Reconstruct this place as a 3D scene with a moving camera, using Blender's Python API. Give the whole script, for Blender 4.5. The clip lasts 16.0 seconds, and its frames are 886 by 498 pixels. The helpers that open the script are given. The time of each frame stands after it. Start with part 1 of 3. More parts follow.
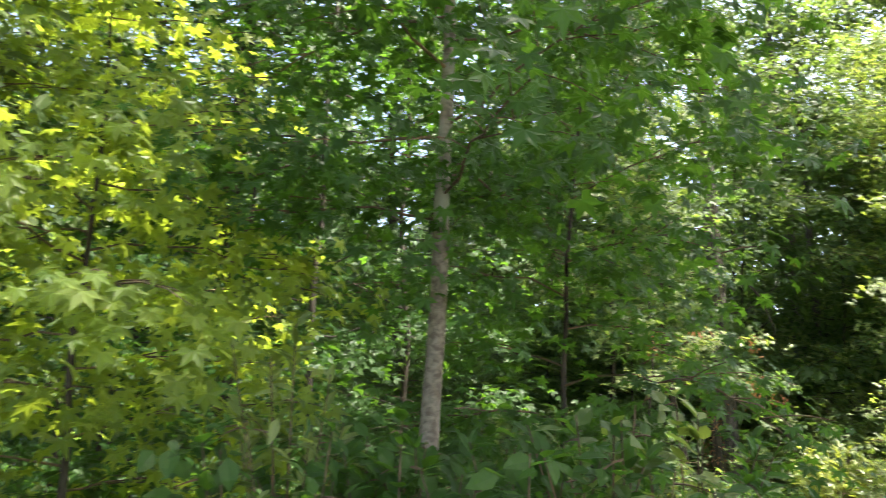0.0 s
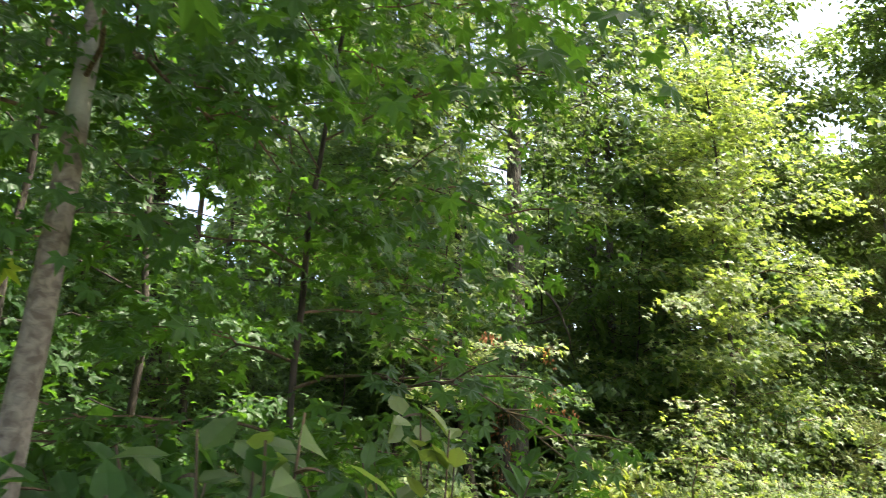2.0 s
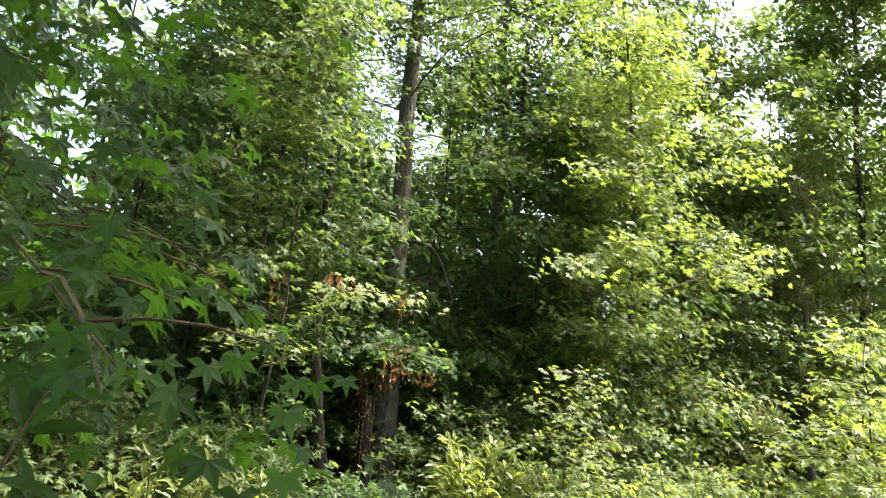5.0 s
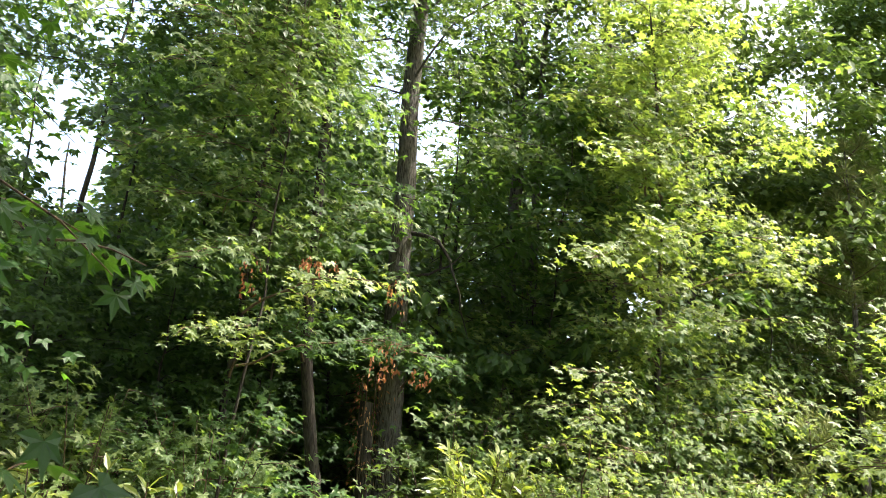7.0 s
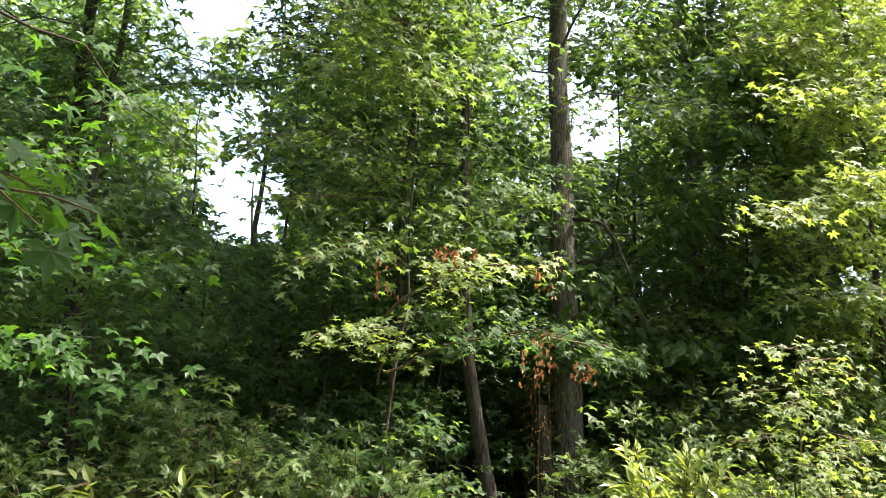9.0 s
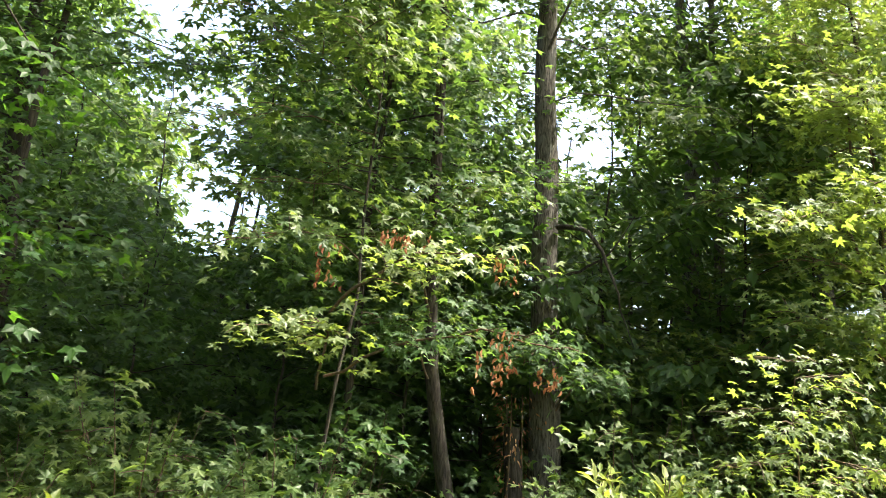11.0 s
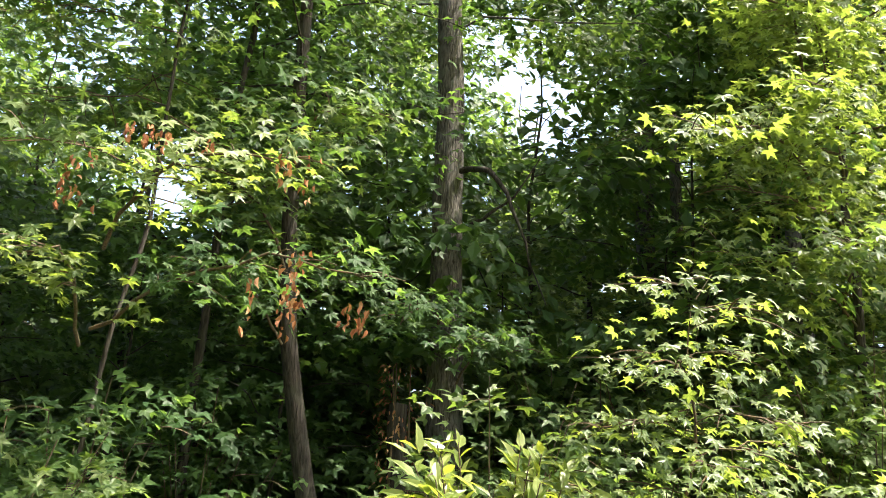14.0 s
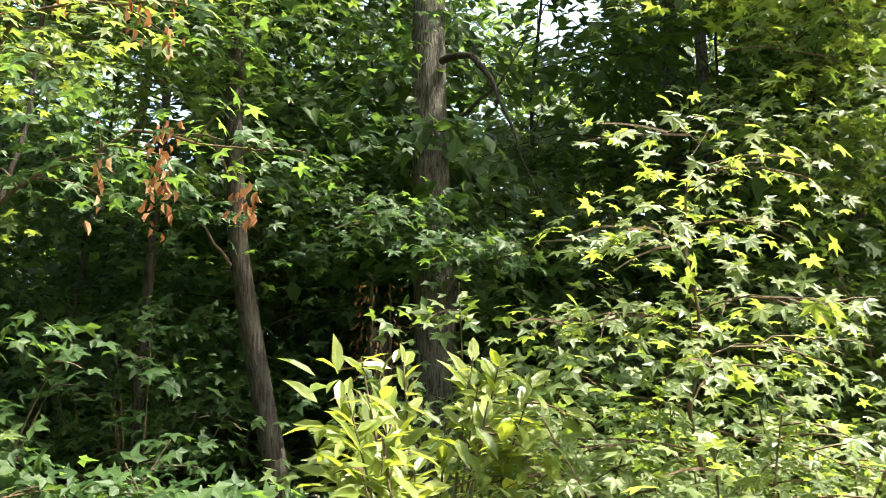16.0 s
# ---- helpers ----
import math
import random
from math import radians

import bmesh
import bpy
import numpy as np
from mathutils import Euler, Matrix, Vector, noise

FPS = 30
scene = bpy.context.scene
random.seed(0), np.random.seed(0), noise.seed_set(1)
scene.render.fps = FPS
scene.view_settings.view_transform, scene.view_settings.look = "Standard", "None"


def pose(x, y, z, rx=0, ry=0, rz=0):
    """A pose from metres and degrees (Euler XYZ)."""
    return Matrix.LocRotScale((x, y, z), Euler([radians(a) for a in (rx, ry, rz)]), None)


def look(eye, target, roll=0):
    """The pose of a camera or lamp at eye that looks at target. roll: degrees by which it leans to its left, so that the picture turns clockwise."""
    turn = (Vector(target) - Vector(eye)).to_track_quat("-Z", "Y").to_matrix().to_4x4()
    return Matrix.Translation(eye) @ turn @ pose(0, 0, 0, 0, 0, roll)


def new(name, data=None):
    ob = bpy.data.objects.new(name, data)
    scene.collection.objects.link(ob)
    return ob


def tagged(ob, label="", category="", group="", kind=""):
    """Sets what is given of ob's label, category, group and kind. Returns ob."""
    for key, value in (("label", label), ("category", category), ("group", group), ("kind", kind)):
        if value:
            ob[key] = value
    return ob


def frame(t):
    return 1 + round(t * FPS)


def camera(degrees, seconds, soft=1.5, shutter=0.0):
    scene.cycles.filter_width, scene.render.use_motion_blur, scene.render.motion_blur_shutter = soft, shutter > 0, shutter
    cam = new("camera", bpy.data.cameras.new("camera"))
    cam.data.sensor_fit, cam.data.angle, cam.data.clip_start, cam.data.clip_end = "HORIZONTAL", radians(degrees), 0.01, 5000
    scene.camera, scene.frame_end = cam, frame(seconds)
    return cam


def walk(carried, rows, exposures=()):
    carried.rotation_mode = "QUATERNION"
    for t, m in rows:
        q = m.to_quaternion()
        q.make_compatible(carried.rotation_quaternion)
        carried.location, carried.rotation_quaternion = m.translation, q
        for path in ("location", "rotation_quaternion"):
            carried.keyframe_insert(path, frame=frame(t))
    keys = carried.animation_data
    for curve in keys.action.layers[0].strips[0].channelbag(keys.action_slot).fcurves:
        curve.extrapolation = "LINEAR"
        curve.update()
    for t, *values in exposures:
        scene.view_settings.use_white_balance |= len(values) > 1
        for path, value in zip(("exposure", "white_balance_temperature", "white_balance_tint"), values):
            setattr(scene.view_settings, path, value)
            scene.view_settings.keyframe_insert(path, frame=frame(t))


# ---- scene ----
cam = camera(56.2, 16.0, soft=0.78, shutter=0.22)
METRES, EYE, TILT, LEAN, TURN = 10.0, 1.6, 14.0, -0.5, 0.0
ROWS = [
    (0.0, 0.0, 0.0, 0.0, 0.0, 0.0, 0.0),
    (0.5, 0.0116, 0.0496, -0.0057, -9.96, 0.36, -0.48),
    (1.0, 0.033, 0.0822, -0.0125, -13.05, 0.15, -3.54),
    (1.5, 0.0471, 0.1038, -0.017, -10.2, 0.13, -3.68),
    (2.0, 0.062, 0.142, -0.0276, -12.54, 1.24, -3.5),
    (2.5, 0.0829, 0.1707, -0.0363, -18.01, 0.94, -4.77),
    (3.0, 0.1068, 0.1944, -0.0436, -19.2, 1.45, -6.07),
    (3.5, 0.1277, 0.2171, -0.0523, -18.36, 1.51, -6.8),
    (4.0, 0.151, 0.238, -0.0577, -17.97, 0.93, -8.28),
    (6.5, 0.2459, 0.3432, -0.0924, -15.61, 0.14, -6.23),
    (7.0, 0.261, 0.3716, -0.0978, -14.87, 1.28, -6.91),
    (7.5, 0.2744, 0.3956, -0.1032, -11.74, 0.58, -5.19),
    (8.0, 0.2984, 0.4116, -0.1065, -3.75, 0.82, -2.55),
    (8.5, 0.3108, 0.4277, -0.1126, -1.73, 1.04, -0.85),
    (11.0, 0.3593, 0.5322, -0.1528, -1.32, 3.77, -2.92),
    (11.5, 0.3876, 0.5481, -0.1609, -6.23, 4.63, -3.0),
    (12.0, 0.4106, 0.5662, -0.1679, -4.99, 3.2, -1.87),
    (12.5, 0.428, 0.5931, -0.1794, -4.3, 3.35, -1.17),
    (13.0, 0.4409, 0.6236, -0.1818, -3.83, 3.98, -2.09),
    (13.5, 0.47, 0.6531, -0.1917, -5.17, 4.65, -2.32),
    (14.0, 0.4874, 0.6797, -0.1971, -0.71, 4.29, -1.42),
    (14.5, 0.5021, 0.7168, -0.2055, -4.43, 4.86, -2.2),
    (15.0, 0.515, 0.7441, -0.2116, -3.94, 4.37, -2.27),
    (15.5, 0.531, 0.7638, -0.2188, -1.6, 0.98, -2.02),
    (16.0, 0.5398, 0.783, -0.2238, 2.58, 0.32, 2.07),
]
walk(cam, [(t, pose(0, 0, EYE, TILT, LEAN, TURN) @ pose(METRES * x, METRES * y, METRES * z, 90 + pitch, roll, yaw)) for t, x, y, z, yaw, pitch, roll in ROWS],
     exposures=[(0.0, 2.68), (2.5, 2.45), (8.0, 2.42), (11.0, 2.52), (14.0, 2.5), (16.0, 2.62)])

# ---- light ----
SUN_AZ, SUN_EL = radians(100.0), radians(62.0)   # azimuth from +y towards +x
world = bpy.data.worlds.new("sky")
scene.world = world
world.use_nodes = True
wn = world.node_tree
sky = wn.nodes.new("ShaderNodeTexSky")
sky.sky_type, sky.sun_disc = "NISHITA", False
sky.sun_elevation, sky.sun_rotation = SUN_EL, SUN_AZ
sky.air_density, sky.dust_density, sky.ozone_density = 1.0, 6.0, 0.6
wn.nodes["Background"].inputs["Strength"].default_value = 0.15
wn.links.new(sky.outputs["Color"], wn.nodes["Background"].inputs["Color"])
sun = new("sun", bpy.data.lights.new("sun", "SUN"))
sun.data.energy, sun.data.angle, sun.data.color = 2.6, radians(0.6), (1.0, 0.94, 0.82)
to_sun = Vector((math.sin(SUN_AZ) * math.cos(SUN_EL), math.cos(SUN_AZ) * math.cos(SUN_EL), math.sin(SUN_EL)))
sun.matrix_world = look(to_sun * 60, (0, 0, 0))

# ---- materials ----
def node_material(name):
    m = bpy.data.materials.new(name)
    m.use_nodes = True
    nt = m.node_tree
    nt.nodes.clear()
    out = nt.nodes.new("ShaderNodeOutputMaterial")
    return m, nt, out


def ramp(nt, source, stops):
    r = nt.nodes.new("ShaderNodeValToRGB")
    el = r.color_ramp.elements
    while len(el) < len(stops):
        el.new(0.5)
    for e, (p, c) in zip(el, stops):
        e.position, e.color = p, (*c, 1)
    nt.links.new(source, r.inputs["Fac"])
    return r.outputs["Color"]


def leaf_material(name, dark, mid, bright, glow, gloss=0.42, through_share=0.42, sheen=0.28):
    """Leaf: waxy upper face over a thin body that lets some light through."""
    m, nt, out = node_material(name)
    geo = nt.nodes.new("ShaderNodeNewGeometry")
    tex = nt.nodes.new("ShaderNodeTexNoise")
    tex.inputs["Scale"].default_value = 55.0
    tex.inputs["Detail"].default_value = 3.0
    co = nt.nodes.new("ShaderNodeTexCoord")
    nt.links.new(co.outputs["Object"], tex.inputs["Vector"])
    mixv = nt.nodes.new("ShaderNodeMath")
    mixv.operation = "MULTIPLY_ADD"
    mixv.inputs[1].default_value, mixv.inputs[2].default_value = 0.35, -0.17
    nt.links.new(tex.outputs["Fac"], mixv.inputs[0])
    add = nt.nodes.new("ShaderNodeMath")
    info = nt.nodes.new("ShaderNodeObjectInfo")
    both, part_of = nt.nodes.new("ShaderNodeMath"), nt.nodes.new("ShaderNodeMath")
    part_of.operation = "FRACT"
    nt.links.new(geo.outputs["Random Per Island"], both.inputs[0])
    nt.links.new(info.outputs["Random"], both.inputs[1])
    nt.links.new(both.outputs[0], part_of.inputs[0])
    nt.links.new(part_of.outputs[0], add.inputs[0])
    nt.links.new(mixv.outputs[0], add.inputs[1])
    col = ramp(nt, add.outputs[0], [(0.0, dark), (0.5, mid), (1.0, bright)])
    body = nt.nodes.new("ShaderNodeBsdfPrincipled")
    nt.links.new(col, body.inputs["Base Color"])
    body.inputs["Roughness"].default_value = gloss
    body.inputs["Specular IOR Level"].default_value = sheen
    lit = nt.nodes.new("ShaderNodeBsdfTranslucent")
    gl = ramp(nt, add.outputs[0], [(0.0, tuple(c * 0.7 for c in glow)), (0.6, glow), (1.0, tuple(min(1.0, c * 1.35) for c in glow))])
    nt.links.new(gl, lit.inputs["Color"])
    mix = nt.nodes.new("ShaderNodeMixShader")
    mix.inputs["Fac"].default_value = through_share
    nt.links.new(body.outputs[0], mix.inputs[1])
    nt.links.new(lit.outputs[0], mix.inputs[2])
    nt.links.new(mix.outputs[0], out.inputs["Surface"])
    return m


def bark_material(name, dark, light, patch, scale=1.0, groove=0.02, stretch=9.0):
    m, nt, out = node_material(name)
    co = nt.nodes.new("ShaderNodeTexCoord")
    mp = nt.nodes.new("ShaderNodeMapping")
    mp.inputs["Scale"].default_value = (28 * scale, 28 * scale, 28 * scale / stretch)
    nt.links.new(co.outputs["Object"], mp.inputs["Vector"])
    ridge = nt.nodes.new("ShaderNodeTexNoise")
    ridge.inputs["Scale"].default_value, ridge.inputs["Detail"].default_value = 1.6, 6.0
    ridge.inputs["Distortion"].default_value = 0.6
    nt.links.new(mp.outputs[0], ridge.inputs["Vector"])
    blot = nt.nodes.new("ShaderNodeTexNoise")
    blot.inputs["Scale"].default_value, blot.inputs["Detail"].default_value = 5.0 * scale, 4.0
    nt.links.new(co.outputs["Object"], blot.inputs["Vector"])
    c1 = ramp(nt, ridge.outputs["Fac"], [(0.36, dark), (0.62, light)])
    c2 = ramp(nt, blot.outputs["Fac"], [(0.5, (0, 0, 0)), (0.68, (1, 1, 1))])
    mx = nt.nodes.new("ShaderNodeMix")
    mx.data_type = "RGBA"
    nt.links.new(c2, mx.inputs["Factor"])
    nt.links.new(c1, mx.inputs[6])
    mx.inputs[7].default_value = (*patch, 1)
    b = nt.nodes.new("ShaderNodeBsdfPrincipled")
    b.inputs["Roughness"].default_value = 0.9
    b.inputs["Specular IOR Level"].default_value = 0.2
    nt.links.new(mx.outputs[2], b.inputs["Base Color"])
    bump = nt.nodes.new("ShaderNodeBump")
    bump.inputs["Distance"].default_value, bump.inputs["Strength"].default_value = groove, 0.9
    nt.links.new(ridge.outputs["Fac"], bump.inputs["Height"])
    nt.links.new(bump.outputs[0], b.inputs["Normal"])
    nt.links.new(b.outputs[0], out.inputs["Surface"])
    return m


def soil_material():
    m, nt, out = node_material("leaf_litter")
    co = nt.nodes.new("ShaderNodeTexCoord")
    n1 = nt.nodes.new("ShaderNodeTexNoise")
    n1.inputs["Scale"].default_value, n1.inputs["Detail"].default_value = 0.35, 5.0
    n2 = nt.nodes.new("ShaderNodeTexVoronoi")
    n2.inputs["Scale"].default_value = 14.0
    for n in (n1, n2):
        nt.links.new(co.outputs["Object"], n.inputs["Vector"])
    a = ramp(nt, n2.outputs["Color"], [(0.1, (0.05, 0.035, 0.02)), (0.6, (0.14, 0.09, 0.045)), (1.0, (0.22, 0.16, 0.09))])
    g = ramp(nt, n1.outputs["Fac"], [(0.45, (0, 0, 0)), (0.6, (1, 1, 1))])
    mx = nt.nodes.new("ShaderNodeMix")
    mx.data_type = "RGBA"
    nt.links.new(g, mx.inputs["Factor"])
    nt.links.new(a, mx.inputs[6])
    mx.inputs[7].default_value = (0.07, 0.11, 0.03, 1)
    b = nt.nodes.new("ShaderNodeBsdfPrincipled")
    b.inputs["Roughness"].default_value = 0.95
    nt.links.new(mx.outputs[2], b.inputs["Base Color"])
    bump = nt.nodes.new("ShaderNodeBump")
    bump.inputs["Distance"].default_value = 0.03
    nt.links.new(n2.outputs["Distance"], bump.inputs["Height"])
    nt.links.new(bump.outputs[0], b.inputs["Normal"])
    nt.links.new(b.outputs[0], out.inputs["Surface"])
    return m


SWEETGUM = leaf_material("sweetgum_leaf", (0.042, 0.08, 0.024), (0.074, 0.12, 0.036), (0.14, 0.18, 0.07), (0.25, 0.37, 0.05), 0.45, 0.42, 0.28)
# paler copy of the sweetgum leaf, with sunlight and highlights put into the colour
SUNLIT = leaf_material("fresh_leaf", (0.06, 0.1, 0.03), (0.105, 0.152, 0.048), (0.21, 0.25, 0.11), (0.36, 0.47, 0.06), 0.42, 0.46, 0.38)
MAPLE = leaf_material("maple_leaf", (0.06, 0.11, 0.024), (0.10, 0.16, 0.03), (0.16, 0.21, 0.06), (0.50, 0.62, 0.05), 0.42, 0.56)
# darker leaf copy, with the shade of the wood put into the colour
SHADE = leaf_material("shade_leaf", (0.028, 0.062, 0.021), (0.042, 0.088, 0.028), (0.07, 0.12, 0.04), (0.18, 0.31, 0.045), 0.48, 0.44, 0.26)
# darkest leaf copy, for near growth, with deep shade put into its colour
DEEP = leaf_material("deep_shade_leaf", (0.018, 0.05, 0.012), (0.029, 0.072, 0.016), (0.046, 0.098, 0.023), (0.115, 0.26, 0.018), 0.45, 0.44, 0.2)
WAXY = leaf_material("waxy_leaf", (0.08, 0.118, 0.022), (0.125, 0.172, 0.034), (0.21, 0.24, 0.08), (0.42, 0.5, 0.045), 0.34, 0.4, 0.42)
OAK = leaf_material("canopy_leaf", (0.03, 0.06, 0.021), (0.05, 0.088, 0.028), (0.088, 0.125, 0.044), (0.20, 0.30, 0.045), 0.48, 0.42, 0.26)
PINE = leaf_material("pine_needle", (0.09, 0.12, 0.035), (0.14, 0.165, 0.05), (0.18, 0.19, 0.07), (0.30, 0.34, 0.10), 0.5, 0.25)
DEAD = leaf_material("dead_leaf", (0.20, 0.075, 0.035), (0.36, 0.16, 0.075), (0.46, 0.29, 0.15), (0.45, 0.20, 0.08), 0.7, 0.22)
BARK_PALE = bark_material("pale_smooth_bark", (0.10, 0.085, 0.065), (0.21, 0.185, 0.145), (0.27, 0.28, 0.23), 0.6, 0.006, 0.8)
BARK = bark_material("furrowed_bark", (0.032, 0.028, 0.024), (0.155, 0.14, 0.118), (0.12, 0.118, 0.098), 1.5, 0.03, 7.0)
BARK_DARK = bark_material("dark_bark", (0.02, 0.017, 0.014), (0.07, 0.058, 0.047), (0.06, 0.056, 0.042), 1.2, 0.015)
TWIG = bark_material("twig_bark", (0.05, 0.04, 0.025), (0.13, 0.10, 0.06), (0.16, 0.10, 0.06), 2.0, 0.003)
SOIL = soil_material()


# ---- mesh tools ----
class Geo:
    """Collects vertices and faces, and turns them into one mesh."""

    def __init__(self, origin=None):
        self.v, self.f, self.n, self.origin = [], [], 0, origin

    def add(self, verts, faces):
        self.v.append(np.asarray(verts, dtype=np.float64).reshape(-1, 3))
        for f in faces if isinstance(faces, list) else [faces]:
            self.f.append(np.asarray(f, dtype=np.int64) + self.n)
        self.n += len(self.v[-1])

    def mesh(self, name, material, smooth=False):
        me = bpy.data.meshes.new(name)
        v = np.concatenate(self.v).astype(np.float32)
        sizes = np.concatenate([np.full(len(f), f.shape[1]) for f in self.f]).astype(np.int32)
        loops = np.concatenate([f.ravel() for f in self.f]).astype(np.int32)
        me.vertices.add(len(v))
        me.vertices.foreach_set("co", v.ravel())
        me.loops.add(len(loops))
        me.loops.foreach_set("vertex_index", loops)
        me.polygons.add(len(sizes))
        me.polygons.foreach_set("loop_start", (np.cumsum(sizes) - sizes).astype(np.int32))
        me.polygons.foreach_set("use_smooth", np.full(len(sizes), smooth))
        me.materials.append(material)
        me.update(calc_edges=True)
        return me


def part(name, geo, material, parent, label="", smooth=False, kind=""):
    ob = new(name, geo.mesh(name, material, smooth))
    ob.parent = parent
    return tagged(ob, label, "", "", kind)


def thing(name, at, label, category, group=""):
    ob = new(name)
    ob.location = at
    return tagged(ob, label, category, group)


def tube(geo, pts, radii, sides=8, rough=0.0, rng=None):
    """A tapered round limb along a bent line; rough makes the girth uneven."""
    pts, radii = np.asarray(pts, float), np.asarray(radii, float)
    d = np.gradient(pts, axis=0)
    d /= np.linalg.norm(d, axis=1)[:, None] + 1e-9
    ref = np.where(np.abs(d[:, 2:3]) > 0.9, [[1.0, 0, 0]], [[0, 0, 1.0]])
    a = np.cross(d, ref)
    a /= np.linalg.norm(a, axis=1)[:, None] + 1e-9
    b = np.cross(d, a)
    ang = np.linspace(0, 2 * np.pi, sides, endpoint=False)
    rr = radii[:, None] * np.ones((1, sides))
    if rough and rng is not None:
        rr = rr * (1 + rng.normal(0, rough, rr.shape))
    v = pts[:, None] + rr[..., None] * (np.cos(ang)[None, :, None] * a[:, None] + np.sin(ang)[None, :, None] * b[:, None])
    i = np.arange(len(pts) - 1)[:, None] * sides
    j = np.arange(sides)[None]
    k = (j + 1) % sides
    q = np.stack([i + j, i + k, i + sides + k, i + sides + j], -1).reshape(-1, 4)
    geo.add(v.reshape(-1, 3), [q, np.array([[m, (m + 1) % sides, (m + 2) % sides] for m in (0,)])])


def star_template(lobes, reach):
    """A lobed leaf: kites from the heart to each tip."""
    tips = np.radians(90 + np.array([-104, -54, 0, 54, 104][:lobes] if lobes == 5 else [-75, 0, 75]))
    r = np.array([0.42, 0.52, 0.58, 0.52, 0.42] if lobes == 5 else [0.52, 0.62, 0.52]) * reach
    step = tips[1] - tips[0]
    notch = np.concatenate([[tips[0] - 0.55 * step], (tips[1:] + tips[:-1]) / 2, [tips[-1] + 0.55 * step]])
    v = [(0, 0.36, 0.02)]
    for t in notch:
        v.append((0.25 * math.cos(t), 0.36 + 0.25 * math.sin(t), 0.015))
    for t, q in zip(tips, r):
        v.append((q * math.cos(t), 0.36 + q * math.sin(t), -0.06))
    n = lobes + 1
    faces = [(0, 1 + i, 1 + n + i, 2 + i) for i in range(lobes)]
    return np.array(v), np.array(faces)


def blade_template(width):
    """A simple pointed leaf, folded along its midrib."""
    w = width / 2
    v = np.array([(0, 0, 0), (0, 0.33, -0.01), (0, 0.68, -0.02), (0, 1, -0.09), (-w, 0.3, 0.05), (-0.78 * w, 0.66, 0.04), (w, 0.3, 0.05), (0.78 * w, 0.66, 0.04)])
    return v, [np.array([(0, 1, 4), (5, 2, 3), (0, 6, 1), (2, 7, 3)]), np.array([(4, 1, 2, 5), (1, 6, 7, 2)])]


def rhomb_template(width):
    """A far leaf: two folded halves."""
    w = width / 2
    return np.array([(0, 0, 0), (w, 0.45, 0.04), (0, 1, -0.05), (-w, 0.45, 0.04)]), np.array([(0, 1, 2), (0, 2, 3)])


STAR, TRI = star_template(5, 1.0), star_template(3, 1.0)
BLADE, BROAD, NEEDLE = blade_template(0.34), blade_template(0.66), rhomb_template(0.05)
RHOMB = rhomb_template(0.62)


def to_light(azimuth, droop, roll, turn=0.42):
    """Leaves at the edge of the wood turn their upper faces to the open trail."""
    lx, ly = 0.45, -0.89
    return droop + turn * (np.cos(azimuth) * lx + np.sin(azimuth) * ly), roll - turn * (np.sin(azimuth) * lx - np.cos(azimuth) * ly)


def leaves(geo, template, at, azimuth, droop, roll, size):
    """One leaf for each row: its foot, the way it points, how far it hangs, its roll and length."""
    tv, tf = template
    if geo.origin is not None:
        keep = shaded(at + geo.origin, 0.3)
        if not keep.any():
            return
        at, azimuth, droop, roll, size = at[keep], azimuth[keep], droop[keep], roll[keep], size[keep]
    droop, roll = to_light(azimuth, droop, roll)
    ca, sa, cd, sd, cr, sr = np.cos(azimuth), np.sin(azimuth), np.cos(droop), np.sin(droop), np.cos(roll), np.sin(roll)
    ahead = np.stack([ca * cd, sa * cd, -sd], -1)
    side0 = np.stack([sa, -ca, np.zeros_like(ca)], -1)
    up0 = np.cross(side0, ahead)
    side = side0 * cr[:, None] + up0 * sr[:, None]
    up = np.cross(side, ahead)
    v = at[:, None] + size[:, None, None] * (tv[None, :, :1] * side[:, None] + tv[None, :, 1:2] * ahead[:, None] + tv[None, :, 2:] * up[:, None])
    off = (np.arange(len(at)) * len(tv))[:, None, None]
    fs = [(f[None] + off).reshape(-1, f.shape[1]) for f in (tf if isinstance(tf, list) else [tf])]
    geo.add(v.reshape(-1, 3), fs)


def single_leaves(singles, at, azimuth, droop, roll, size):
    """The same as leaves(), with each leaf an object of its own on one shared mesh."""
    droop, roll = to_light(azimuth, droop, roll)
    for p, a, d, r, k in zip(at, azimuth, droop, roll, size):
        ahead = Vector((math.cos(a) * math.cos(d), math.sin(a) * math.cos(d), -math.sin(d)))
        side0 = Vector((math.sin(a), -math.cos(a), 0))
        side = side0 * math.cos(r) + side0.cross(ahead) * math.sin(r)
        up = side.cross(ahead)
        ob = new(singles["mesh"].name.split(".")[0], singles["mesh"])
        ob.parent = singles["root"]
        ob.matrix_basis = Matrix.Translation(p) @ Matrix((side, ahead, up)).transposed().to_4x4() @ Matrix.Diagonal((k, k, k, 1))
        singles["left"] -= 1


def leaf_mesh(template, material, name="leaf"):
    g = Geo()
    g.add(template[0], template[1] if isinstance(template[1], list) else [template[1]])
    return g.mesh(name, material)


def bend(start, azimuth, length, rise, sag, n=6):
    """A limb's line: it leaves at the slope rise and curves down by sag."""
    s = np.linspace(0, 1, n)
    h = length * s
    z = rise * h - sag * length * s * s
    return np.asarray(start) + np.stack([np.cos(azimuth) * h, np.sin(azimuth) * h, z], -1)


def along(line, s):
    k = np.linspace(0, 1, len(line))
    return np.stack([np.interp(s, k, line[:, i]) for i in range(3)], -1)


